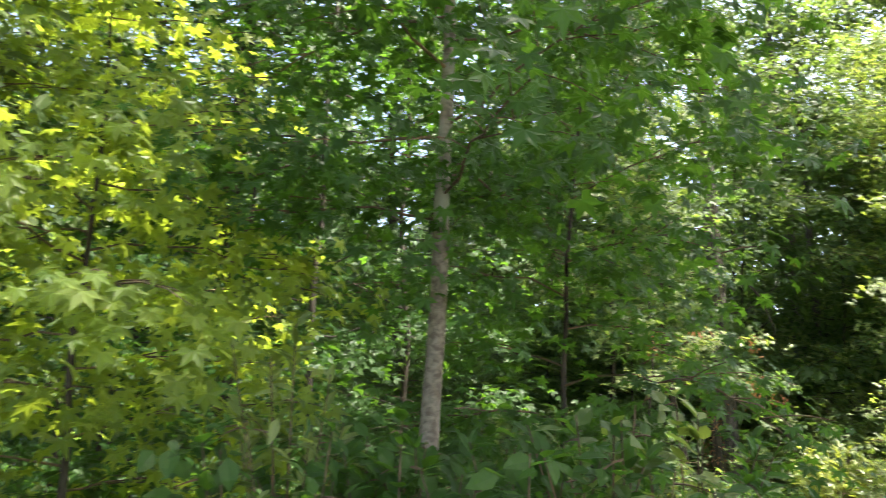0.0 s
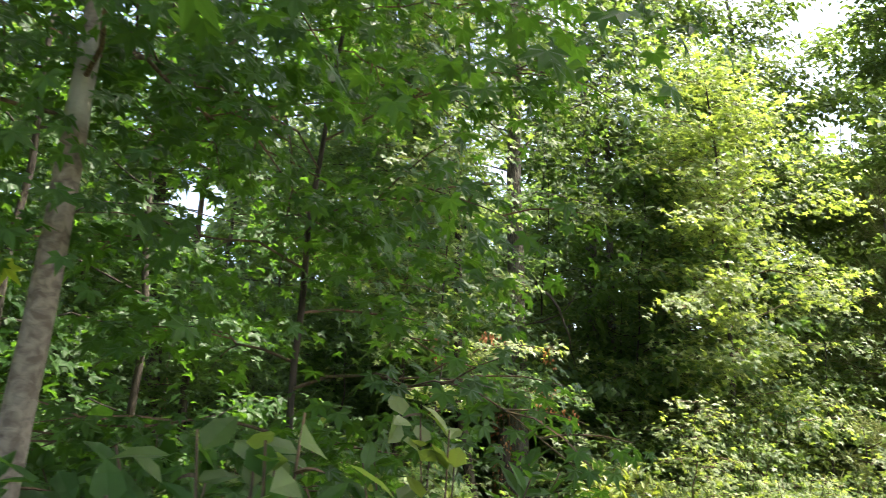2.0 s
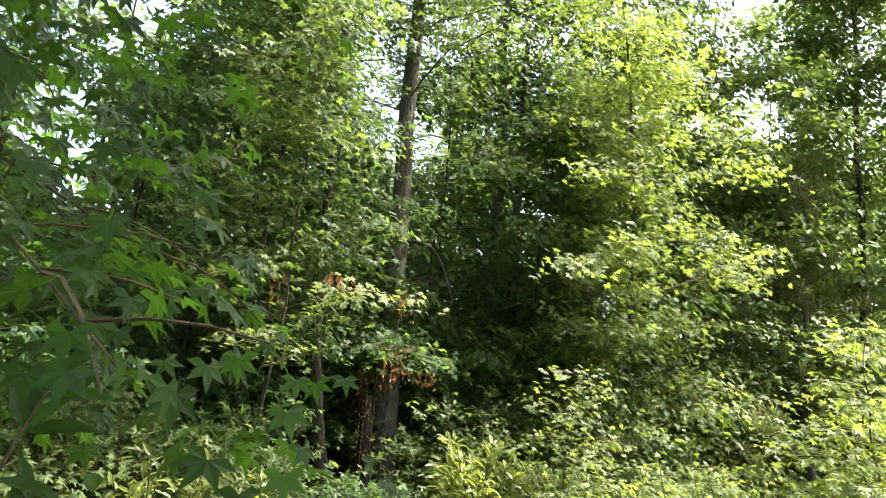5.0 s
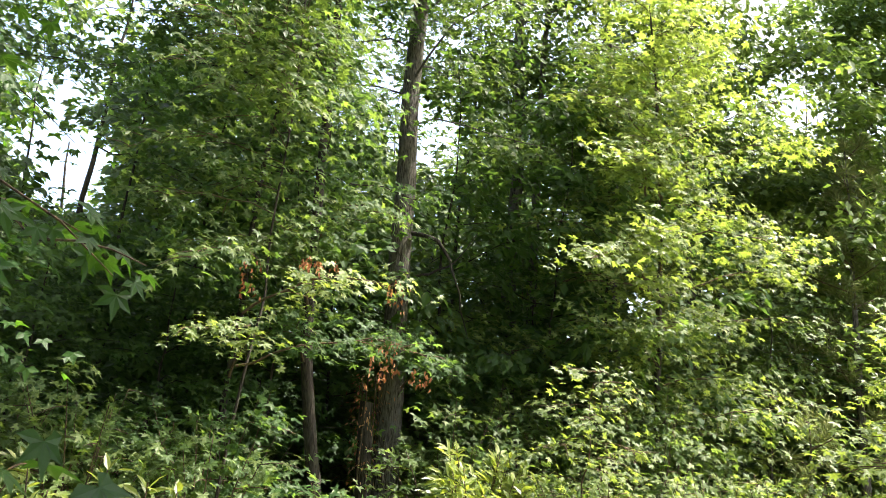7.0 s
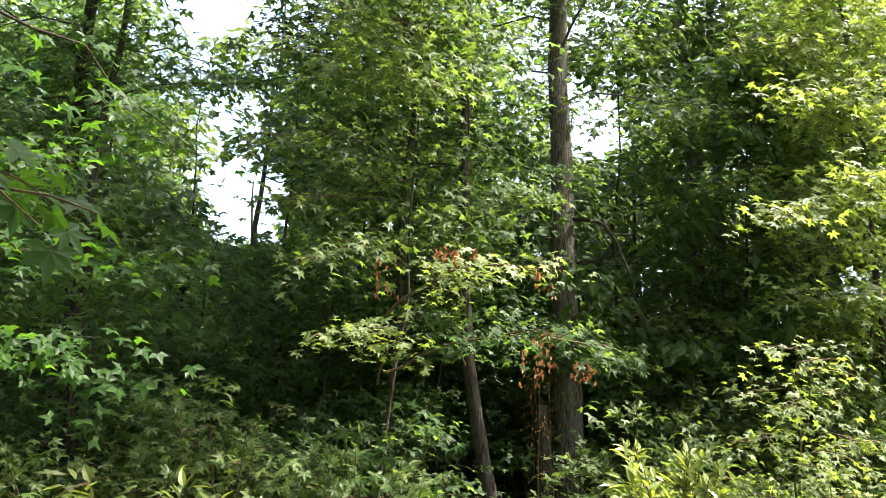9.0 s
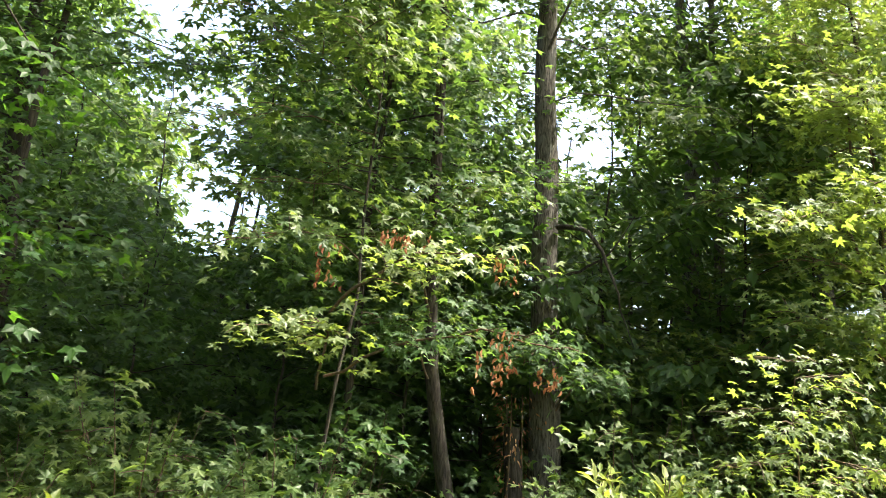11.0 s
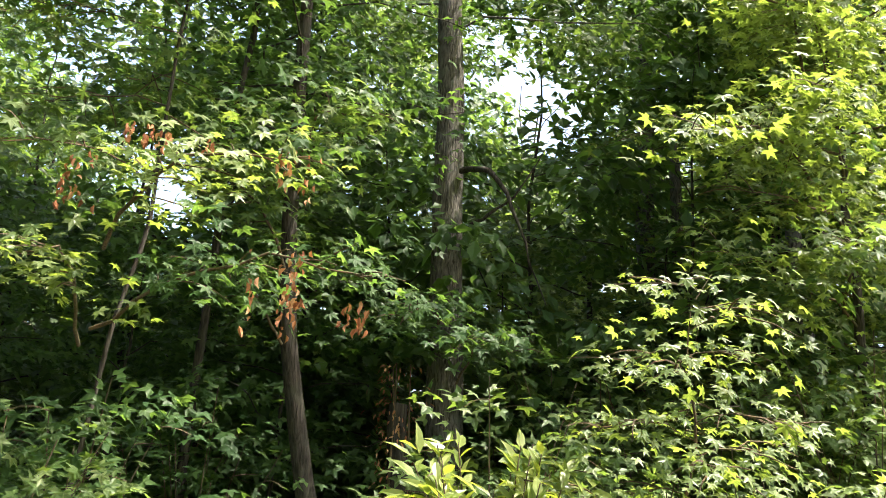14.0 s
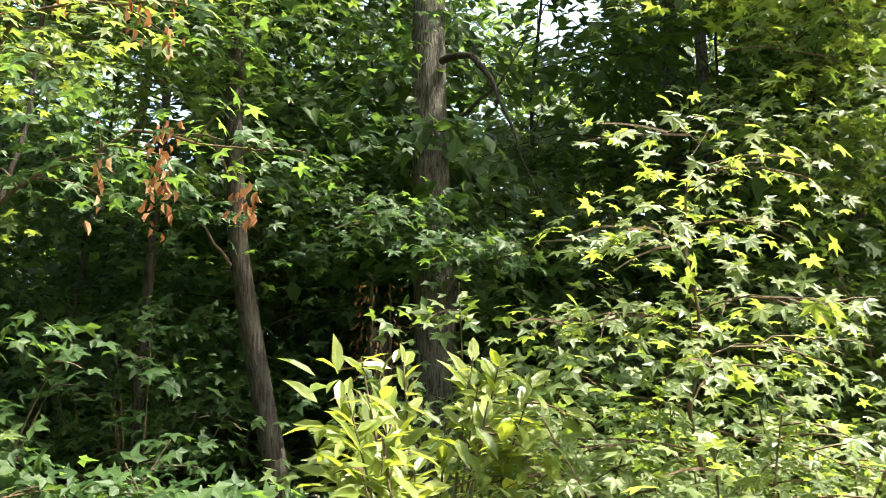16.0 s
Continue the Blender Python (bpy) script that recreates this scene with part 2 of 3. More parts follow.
def foliate(crown, wood, line, azimuth, rng, template, size, twigs, twig_len, per, inner=0.25, droop=0.25, singles=None):
    """Side twigs along a limb, with leaves set in flat sprays along each one."""
    for i in range(twigs):
        s = inner + (1 - inner) * (i + rng.random()) / twigs
        side = 1 if i % 2 else -1
        az = azimuth + side * rng.uniform(0.35, 1.25) * (1.15 - 0.6 * s)
        ln = twig_len * rng.uniform(0.55, 1.1) * (1.15 - 0.45 * s)
        tw = bend(along(line, np.array([s]))[0], az, ln, rng.uniform(-0.1, 0.35), rng.uniform(0.1, 0.5), 4)
        if wood is not None:
            tube(wood, tw, [0.006, 0.005, 0.004, 0.002], 3)
        n = max(3, int(per * ln / twig_len))
        u = 0.12 + 0.9 * (np.arange(n) + rng.random(n)) / n
        u = np.minimum(u, 1)
        p = along(tw, u)
        sd = np.where(np.arange(n) % 2 == 0, 1, -1)
        la = az + sd * rng.uniform(0.3, 1.5, n) * (u < 0.97)
        foot = p + np.stack([np.cos(la), np.sin(la), np.zeros(n)], -1) * (size * rng.uniform(0.1, 0.6, n))[:, None]
        foot[:, 2] += rng.normal(0, 0.35 * size, n)
        rows = (foot, la, rng.normal(droop, 0.32, n), rng.normal(0, 0.38, n), size * rng.uniform(0.65, 1.2, n))
        if singles and singles["left"] >= n:
            single_leaves(singles, *rows)
        else:
            leaves(crown, template, *rows)


# gaps in the canopy through which the sky shows: from, to, and the radius at both ends
GAPS = [((1.3, 13, 4.4), (0.7, 16, 5.2), 0.35, 0.6), ((0.7, 16, 5.2), (-3.6, 34, 11.6), 0.6, 1.9), ((-0.3, 19, 8.0), (-4.2, 34, 14.4), 0.5, 1.2),
        ((0.5, 19, 10.2), (-0.9, 34, 18.9), 0.5, 1.2), ((5.8, 16, 6.5), (6.6, 20, 8.4), 0.45, 0.8), ((6.6, 20, 8.4), (9.0, 34, 15.0), 0.7, 1.4),
        ((12.6, 16, 8.8), (28, 34, 18.4), 0.4, 1.2), ((9.4, 16, 4.1), (18.8, 34, 9.3), 0.25, 0.6),
        ((0.83, 3.4, 2.4), (0.8, 12, 6.4), 0.1, 0.5), ((0.72, 3.2, 2.1), (-0.1, 12, 4.9), 0.08, 0.4), ((0.8, 12, 6.4), (0.7, 19, 9.6), 0.5, 0.8), ((-0.1, 12, 4.9), (-0.8, 20, 7.5), 0.3, 0.8),
        ((6.7, 12.5, 3.7), (8.2, 17.6, 6.0), 0.25, 0.35), ((3.2, 12, 3.5), (1.8, 16, 5.1), 0.2, 0.45), ((1.8, 16, 5.1), (0.2, 20, 6.8), 0.45, 0.8)]


def skyline(x, h):
    """The height of a far tree: lower where the wood opens to the sky."""
    return min(h, 11.5) if -6 < x < 2.2 else min(h, 12) if 6 < x < 11 else h


def shaded(points, ragged=0.0):
    """Which of the points lie outside every gap; ragged: how uneven the rims are."""
    keep = np.ones(len(points), bool)
    rim = ragged * np.sin(points[:, 0] * 3.1 + points[:, 1] * 1.7) * np.sin(points[:, 2] * 3.7 + points[:, 1] * 2.3)
    for a, b, r, q in GAPS:
        a, d = np.array(a, float), np.array(b, float) - np.array(a, float)
        s = np.clip((points - a) @ d / (d @ d), 0, 1)
        keep &= np.linalg.norm(points - a - s[:, None] * d, axis=1) > (r + (q - r) * s) * (1 + rim)
    return keep


def sprays(crown, rng, template, size, centres, radius, per, droop=0.25, thick=0.12):
    """Flat leafy sprays round the given centres."""
    m = len(centres)
    tilt = rng.normal(0, 0.28, (m, 2))
    ang = rng.uniform(0, 2 * np.pi, (m, per))
    r = radius * np.sqrt(rng.uniform(0.02, 1, (m, per))) * rng.uniform(0.6, 1.25, (m, 1))
    dx, dy = r * np.cos(ang), r * np.sin(ang)
    dz = dx * tilt[:, :1] + dy * tilt[:, 1:] - 0.25 * r * r / radius + rng.normal(0, thick * radius, (m, per))
    at = (centres[:, None] + np.stack([dx, dy, dz], -1)).reshape(-1, 3)
    n = m * per
    la = ang.ravel() + rng.normal(0, 0.8, n)
    leaves(crown, template, at, la, rng.normal(droop, 0.34, n), rng.normal(0, 0.4, n), size * rng.uniform(0.6, 1.2, n))


def trunk_line(base, top, n, wander, rng):
    s = np.linspace(0, 1, n)
    b, t = np.asarray(base, float), np.asarray(top, float)
    p = b + (t - b) * s[:, None]
    w = np.cumsum(rng.normal(0, wander, (n, 2)), axis=0)
    w -= s[:, None] * w[-1]
    p[:, :2] += w
    return p


def tree(name, base, top, radius, label, category, seed, bark, leaf, template=STAR, size=0.12, limbs=14, crown_from=0.35, reach=2.0,
         twigs=10, twig_len=0.7, per=12, rise=0.35, sag=0.35, wander=0.05, group="", twiggy=True, az_mid=None, az_span=math.pi, sides=12, droop=0.4, extra=(), fill=0, spray=0.4, spray_per=14, singly=0, via=()):
    """A broadleaf: tapered trunk, limbs of their own, one crown of leaves."""
    rng = np.random.default_rng(seed)
    root = thing(name, base, label, category, group)
    z0 = np.asarray(base, float)
    line = trunk_line((0, 0, -0.15), np.asarray(top) - z0, 16, wander, rng)
    if via:
        knots = np.array([base, *via, top], float) - z0
        far = np.concatenate([[0], np.cumsum(np.linalg.norm(np.diff(knots, axis=0), axis=1))])
        line = np.stack([np.interp(np.linspace(0, far[-1], 16), far, knots[:, k]) for k in range(3)], -1)
    s = np.linspace(0, 1, 16)
    rad = radius * (1 - 0.86 * s ** 1.15) * (1 + 0.45 * np.exp(-s * 16))
    g = Geo()
    fine = np.linspace(0, 1, 60)
    tube(g, along(line, fine), np.interp(fine, s, rad), sides, 0.035, rng)
    part("trunk", g, bark, root, smooth=True)
    crown, fine_wood = Geo(z0), Geo()
    plan = []
    for i in range(limbs):
        f = crown_from + (0.98 - crown_from) * (i + rng.random() * 0.8) / limbs
        az = (i * 2.4 + rng.uniform(-0.5, 0.5)) if az_mid is None else az_mid + rng.uniform(-az_span, az_span)
        k = (f - crown_from) / max(0.01, 1 - crown_from)
        shape = (0.75 + 0.6 * k) if k < 0.35 else 1.02 * (1 - 0.75 * (k - 0.35) / 0.65)
        plan.append((f, az, reach * shape * rng.uniform(0.75, 1.15), rise * rng.uniform(0.4, 1.5), sag * rng.uniform(0.5, 1.4)))
    plan += list(extra)
    singles = None
    if singly:
        plan.reverse()
        singles = {"root": root, "mesh": leaf_mesh(template, leaf), "left": singly}
    for f, az, ln, ri, sg in plan:
        st = along(line, np.array([f]))[0]
        lb = bend(st, az, ln, ri, sg, 7)
        lb[1:-1] += rng.normal(0, 0.02 * ln, (5, 3))
        w = Geo()
        r0 = min(0.5 * np.interp(f, s, rad), 0.002 + 0.0058 * ln)
        tube(w, lb, np.linspace(r0, 0.0025, 7), 6)
        if fill:
            m = max(2, int(fill * (0.4 + 0.6 * ln / reach)))
            nodes = along(lb, rng.uniform(0.15, 1.0, max(2, m // 4))) + rng.normal(0, 1, (max(2, m // 4), 3)) * np.array([0.15 * ln, 0.15 * ln, 0.05 * ln + 0.08])
            c = nodes[rng.integers(0, len(nodes), m)] + rng.normal(0, 1, (m, 3)) * np.array([0.6, 0.6, 0.22]) * spray
            c = c[shaded(c + z0)]
            if len(c):
                sprays(crown, rng, template, size, c, spray, spray_per, droop)
        if not shaded(lb[3:5] + z0).all():
            continue
        foliate(crown, fine_wood if twiggy else None, lb, az, rng, template, size, max(2, int(twigs * ln / reach + 0.5)), twig_len, per, droop=droop, singles=singles)
        part("limb", w, bark if not twiggy else TWIG, root, smooth=True)
    part("crown", crown, leaf, root, kind="stuff")
    if twiggy:
        part("twigwork", fine_wood, TWIG, root, kind="stuff")
    return root


def shrub(name, base, height, spread, label, category, seed, leaf, template=BLADE, size=0.10, stems=9, per=16, group="", twigs=3, droop=-0.1, fill=0, spray=0.3, spray_per=12, singly=0):
    """Several stems from one foot, leafy to the tip."""
    rng = np.random.default_rng(seed)
    root = thing(name, base, label, category, group)
    crown, fine_wood = Geo(), Geo()
    singles = {"root": root, "mesh": leaf_mesh(template, leaf), "left": singly} if singly else None
    for i in range(stems):
        az = i * 2.4 + rng.uniform(-0.4, 0.4)
        out = spread * rng.uniform(0.25, 1.0)
        top = np.array([math.cos(az) * out, math.sin(az) * out, height * rng.uniform(0.72, 1.03)])
        s = np.linspace(0, 1, 6)[:, None]
        line = top * np.concatenate([s ** 1.5, s ** 1.5, s], 1)
        w = Geo()
        tube(w, line, np.linspace(0.012, 0.003, 6), 5)
        foliate(crown, fine_wood, line, az, rng, template, size, twigs, spread * 0.55, per, 0.3, droop)
        n = per
        u = rng.uniform(0.82, 1.0, n)
        la = rng.uniform(0, 6.28, n)
        rows = (along(line, u), la, rng.normal(-0.55, 0.3, n), rng.normal(0, 0.3, n), size * rng.uniform(0.6, 1.15, n))
        if singly and singles["left"] >= n:
            single_leaves(singles, *rows)
        else:
            leaves(crown, template, *rows)
        part("stem", w, TWIG, root, smooth=True)
        if fill:
            c = along(line, rng.uniform(0.25, 1.0, fill)) + rng.normal(0, 1, (fill, 3)) * np.array([0.22 * spread, 0.22 * spread, 0.05 * height])
            sprays(crown, rng, template, size, c, spray, spray_per, 0.3)
    part("foliage", crown, leaf, root, kind="stuff")
    part("twigwork", fine_wood, TWIG, root, kind="stuff")
    return root


# ---- ground ----
def ground():
    g = Geo()
    u = np.linspace(-1, 1, 121)
    ax = np.sign(u) * (np.abs(u) ** 2.6) * 900
    X, Y = np.meshgrid(ax, ax, indexing="ij")
    near = np.exp(-((X - 4) ** 2 + (Y - 6) ** 2) / 5000)
    Z = near * (0.06 * np.sin(X * 0.7 + 1) * np.cos(Y * 0.6) + 0.03 * np.sin(X * 2.1 + Y * 1.7))
    n = len(ax)
    i, j = np.meshgrid(np.arange(n - 1), np.arange(n - 1), indexing="ij")
    a = (i * n + j).ravel()
    g.add(np.stack([X, Y, Z], -1).reshape(-1, 3), np.stack([a, a + n, a + n + 1, a + 1], -1))
    ob = new("ground", g.mesh("ground", SOIL, True))
    return tagged(ob, "brown leaf litter and low green growth", "ground", kind="structure")


ground()

# ---- further kinds of growth ----
def ivy(root, line_base, line_top, z0, z1, radius, count, seed, leaf, template, size, label, name="vine"):
    """Leaves that cling round a trunk, on a few climbing stems."""
    rng = np.random.default_rng(seed)
    b, t = np.asarray(line_base, float), np.asarray(line_top, float)
    off = b - np.asarray(root.location)
    g, w = Geo(), Geo()
    for k in range(3):
        u = np.linspace(z0, z1, 14)
        a = k * 2.1 + 0.25 * np.sin(u * 2.2 + k)
        axis = off + (t - b) * (u / t[2])[:, None]
        tube(w, axis + radius * 0.98 * np.stack([np.cos(a), np.sin(a), 0 * a], -1), np.linspace(0.014, 0.006, 14), 5)
    u = rng.uniform(z0, z1, count)
    a = rng.uniform(0, 2 * np.pi, count)
    axis = off + (t - b) * (u / t[2])[:, None]
    r = radius * rng.uniform(1.0, 1.25, count) + rng.exponential(0.05, count)
    at = axis + r[:, None] * np.stack([np.cos(a), np.sin(a), 0 * a], -1)
    leaves(g, template, at, a + rng.normal(0, 0.5, count), rng.normal(0.8, 0.3, count), rng.normal(0, 0.4, count), size * rng.uniform(0.6, 1.2, count))
    part(name, w, TWIG, root, smooth=True)
    part(name + "_foliage", g, leaf, root, label, kind="stuff")


def withered(root, at, spread, hang, count, seed, size=0.052):
    """Curled dead leaves that hang in strands from a limb of root."""
    rng = np.random.default_rng(seed)
    count, hang = int(1.3 * count), 1.25 * hang
    strand = rng.normal(0, 1.25 * spread, (5, 3)) * np.array([1, 1, 0.2])
    p = np.asarray(at) - np.asarray(root.location) + strand[rng.integers(0, 5, count)] + rng.normal(0, 0.018, (count, 3))
    p[:, 2] -= rng.uniform(0, hang, count)
    curled = (BLADE[0] * np.array([1.15, 1, 1]) + np.array([0, 0, 1]) * np.where(np.abs(BLADE[0][:, :1]) > 0, 0.2, -0.12 * BLADE[0][:, 1:2] ** 2), BLADE[1])
    single_leaves({"root": root, "mesh": leaf_mesh(curled, DEAD, "dead_leaf"), "left": count}, p, rng.uniform(0, 6.28, count), rng.normal(1.25, 0.35, count), rng.normal(0, 1.0, count), size * rng.uniform(0.6, 1.2, count))


def bough(root, points, radius, bark, seed, leaf=None, template=STAR, size=0.12, twigs=10, twig_len=0.5, per=10, fill=0, spray=0.3, spray_per=12):
    """A single limb along given world points, bare or leafy."""
    rng = np.random.default_rng(seed)
    line = along(np.asarray(points, float) - np.asarray(root.location), np.linspace(0, 1, 12))
    line[1:-1] += rng.normal(0, 0.012, (10, 3))
    w = Geo()
    tube(w, line, np.linspace(radius, 0.004, 12), 7)
    part("limb", w, bark, root, smooth=True)
    if leaf is None:
        return
    d = line[-1] - line[0]
    g, tw = Geo(), Geo()
    foliate(g, tw, line, math.atan2(d[1], d[0]), rng, template, size, twigs, twig_len, per)
    if fill:
        sprays(g, rng, template, size, along(line, rng.uniform(0.3, 1, fill)) + rng.normal(0, 1, (fill, 3)) * np.array([0.2, 0.2, 0.05]), spray, spray_per)
    part("spray", g, leaf, root, kind="stuff")
    part("twigwork", tw, TWIG, root, kind="stuff")


def pine(base, height, reach, seed, needle=0.2):
    """A pine: whorled limbs with tufts of long needles."""
    rng = np.random.default_rng(seed)
    root = thing("pine_tree", base, "pine with soft yellow-green sunlit needles", "tree", "pines")
    g = Geo()
    line = trunk_line((0, 0, -0.1), (0, 0, height), 10, 0.02, rng)
    tube(g, line, np.linspace(0.012 + 0.011 * height, 0.01, 10), 9)
    part("trunk", g, BARK, root, smooth=True)
    crown = Geo()
    for k in range(int(height * 5)):
        f = 0.15 + 0.85 * (k + rng.random()) / (height * 5)
        az = k * 2.4
        ln = reach * (1.05 - 0.85 * f) * rng.uniform(0.7, 1.1)
        lb = bend(along(line, np.array([f]))[0], az, ln, 0.35, -0.1, 5)
        w = Geo()
        tube(w, lb, np.linspace(0.018, 0.005, 5), 5)
        part("limb", w, TWIG, root, smooth=True)
        for u in np.linspace(0.3, 1.0, max(3, int(ln / 0.22))):
            n = 34
            c = along(lb, np.array([u]))[0] + rng.normal(0, 0.08, 3)
            leaves(crown, NEEDLE, np.repeat(c[None], n, 0) + rng.normal(0, 0.03, (n, 3)), rng.uniform(0, 6.28, n), rng.normal(-0.5, 0.5, n), rng.uniform(0, 3, n), needle * rng.uniform(0.7, 1.2, n))
    part("crown", crown, PINE, root, kind="stuff")
    return root


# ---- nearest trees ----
# slim_tree and shaded_sapling leaves: shade put into a darker colour
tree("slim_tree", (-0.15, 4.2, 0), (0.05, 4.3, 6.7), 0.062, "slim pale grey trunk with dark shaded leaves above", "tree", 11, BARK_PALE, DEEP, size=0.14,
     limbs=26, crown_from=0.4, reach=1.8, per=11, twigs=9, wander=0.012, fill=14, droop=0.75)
tree("maple_sapling", (-2.15, 4.8, 0), (-2.1, 4.7, 5.2), 0.03, "young maple with yellow-green backlit leaves", "tree", 12, BARK_DARK, MAPLE, size=0.17,
     limbs=30, crown_from=0.2, reach=1.5, per=10, twigs=9, wander=0.02, fill=9, droop=0.7)
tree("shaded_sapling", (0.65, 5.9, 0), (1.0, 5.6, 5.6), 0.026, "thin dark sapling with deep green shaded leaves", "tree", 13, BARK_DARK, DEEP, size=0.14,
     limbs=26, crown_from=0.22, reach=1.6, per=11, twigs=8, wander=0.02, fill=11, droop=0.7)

# ---- the large trees of the wood ----
main = tree("tall_sweetgum", (5.05, 14.85, 0), (4.95, 14.95, 17), 0.185, "tall grey furrowed trunk rising out of the undergrowth", "tree", 21, BARK, OAK, size=0.15,
     limbs=32, crown_from=0.38, reach=3.8, per=12, twigs=10, twig_len=0.9, wander=0.025, twiggy=False, sides=24, fill=34, template=TRI)
bough(main, [(5.1, 14.75, 4.75), (5.35, 14.3, 4.6), (5.55, 14.2, 4.25), (5.68, 14.25, 3.8), (5.9, 14.45, 3.3)], 0.035, BARK_DARK, 51)
bough(main, [(5.1, 14.75, 4.1), (5.35, 14.4, 4.15), (5.6, 14.2, 4.25), (5.85, 14.1, 4.7)], 0.022, BARK_DARK, 52)
bough(main, [(5.0, 14.75, 2.9), (4.9, 14.3, 3.2), (4.75, 13.9, 3.1), (4.6, 13.7, 2.9)], 0.012, TWIG, 47, SHADE, size=0.14, twigs=12, twig_len=0.5, per=9, fill=9)
bough(main, [(5.1, 14.75, 2.6), (5.25, 14.3, 2.9), (5.4, 14.0, 2.9), (5.5, 13.8, 2.7)], 0.012, TWIG, 48, SHADE, size=0.14, twigs=12, twig_len=0.5, per=9, fill=9)
vined = tree("ivy_tree", (8.1, 18.7, 0), (8.0, 18.6, 17), 0.18, "dark trunk wrapped in leafy vines", "tree", 22, BARK, OAK, size=0.16,
     limbs=26, crown_from=0.4, reach=3.0, per=12, twigs=8, twig_len=0.9, twiggy=False, fill=20, template=RHOMB, spray_per=18)
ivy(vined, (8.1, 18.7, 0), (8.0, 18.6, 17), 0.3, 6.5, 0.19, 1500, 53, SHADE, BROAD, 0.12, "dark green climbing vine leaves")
# drawn 14 m tall so that its crown shades the growth at left
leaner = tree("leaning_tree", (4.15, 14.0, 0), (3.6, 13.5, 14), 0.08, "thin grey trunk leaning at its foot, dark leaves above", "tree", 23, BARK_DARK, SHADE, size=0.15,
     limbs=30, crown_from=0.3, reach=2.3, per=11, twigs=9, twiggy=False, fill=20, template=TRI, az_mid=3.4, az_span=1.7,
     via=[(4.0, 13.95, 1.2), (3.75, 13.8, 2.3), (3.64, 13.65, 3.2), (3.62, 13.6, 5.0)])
# front sprays: two lighter, one darker, light and shade put into leaf colour
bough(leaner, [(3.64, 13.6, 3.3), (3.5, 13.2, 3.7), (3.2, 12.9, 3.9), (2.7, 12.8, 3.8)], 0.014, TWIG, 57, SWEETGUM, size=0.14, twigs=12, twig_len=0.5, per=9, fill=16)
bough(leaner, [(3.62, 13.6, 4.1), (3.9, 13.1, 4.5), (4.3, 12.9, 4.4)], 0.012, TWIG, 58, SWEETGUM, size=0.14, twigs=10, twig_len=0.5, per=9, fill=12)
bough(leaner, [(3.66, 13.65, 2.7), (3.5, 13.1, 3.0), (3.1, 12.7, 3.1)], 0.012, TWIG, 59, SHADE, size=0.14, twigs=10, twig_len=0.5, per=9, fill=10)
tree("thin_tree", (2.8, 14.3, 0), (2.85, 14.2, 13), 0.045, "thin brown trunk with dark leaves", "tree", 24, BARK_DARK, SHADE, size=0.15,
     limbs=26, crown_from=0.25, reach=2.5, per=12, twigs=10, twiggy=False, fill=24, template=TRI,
     # high limbs added above the view to shade the trees at left
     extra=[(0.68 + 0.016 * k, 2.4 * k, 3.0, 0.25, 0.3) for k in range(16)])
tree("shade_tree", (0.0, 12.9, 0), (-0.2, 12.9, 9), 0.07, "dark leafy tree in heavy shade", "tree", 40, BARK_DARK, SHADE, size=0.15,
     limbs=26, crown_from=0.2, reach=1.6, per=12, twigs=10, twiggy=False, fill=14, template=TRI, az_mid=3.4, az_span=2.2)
# crown in the pale leaf copy, which carries the sunshine in its colour
sunlit = tree("sunlit_sweetgum", (8.9, 14.9, 0), (8.4, 14.2, 9.4), 0.06, "sweetgum with bright sunlit star-shaped leaves", "tree", 25, BARK_DARK, SUNLIT, size=0.15,
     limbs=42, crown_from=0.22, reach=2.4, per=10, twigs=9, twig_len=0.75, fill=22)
bough(sunlit, [(8.75, 14.7, 4.4), (8.0, 13.7, 4.6), (7.3, 12.9, 4.4), (6.6, 12.2, 4.0)], 0.02, TWIG, 76, SUNLIT, size=0.16, twigs=14, twig_len=0.6, per=10, fill=16)
bough(sunlit, [(8.65, 14.6, 5.6), (8.0, 13.4, 5.9), (7.2, 12.8, 5.6)], 0.018, TWIG, 77, SUNLIT, size=0.16, twigs=13, twig_len=0.6, per=10, fill=16)
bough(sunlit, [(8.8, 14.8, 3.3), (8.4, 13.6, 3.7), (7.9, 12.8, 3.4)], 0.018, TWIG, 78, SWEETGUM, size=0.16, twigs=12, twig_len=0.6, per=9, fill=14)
tree("brown_tree", (8.5, 18.4, 0), (8.4, 18.4, 16), 0.12, "straight brown trunk beside the vine-covered one", "tree", 30, BARK, OAK, size=0.19, template=RHOMB,
     limbs=20, crown_from=0.5, reach=2.8, per=13, twigs=8, twig_len=1.0, twiggy=False, fill=18, spray_per=18, spray=0.5)
tree("straight_tree", (9.75, 17.8, 0), (9.7, 17.8, 16), 0.14, "straight brown trunk in the shade", "tree", 26, BARK, OAK, size=0.19, template=RHOMB,
     limbs=24, crown_from=0.36, reach=3.2, per=13, twigs=8, twig_len=1.0, twiggy=False, fill=22, spray_per=18, spray=0.5)
tree("straight_tree", (11.6, 18.4, 0), (11.7, 18.4, 16), 0.14, "straight brown trunk in the shade", "tree", 27, BARK, OAK, size=0.19, template=RHOMB,
     limbs=24, crown_from=0.36, reach=3.2, per=13, twigs=8, twig_len=1.0, twiggy=False, fill=22, spray_per=18, spray=0.5)
tree("edge_tree", (15.6, 16.4, 0), (15.4, 16.4, 16), 0.1, "broad sunlit tree at the edge of the clearing", "tree", 28, BARK_DARK, SWEETGUM, size=0.19, template=RHOMB,
     limbs=46, crown_from=0.12, reach=3.6, per=12, twigs=9, twig_len=1.0, twiggy=False, fill=64, spray=0.5, spray_per=17)
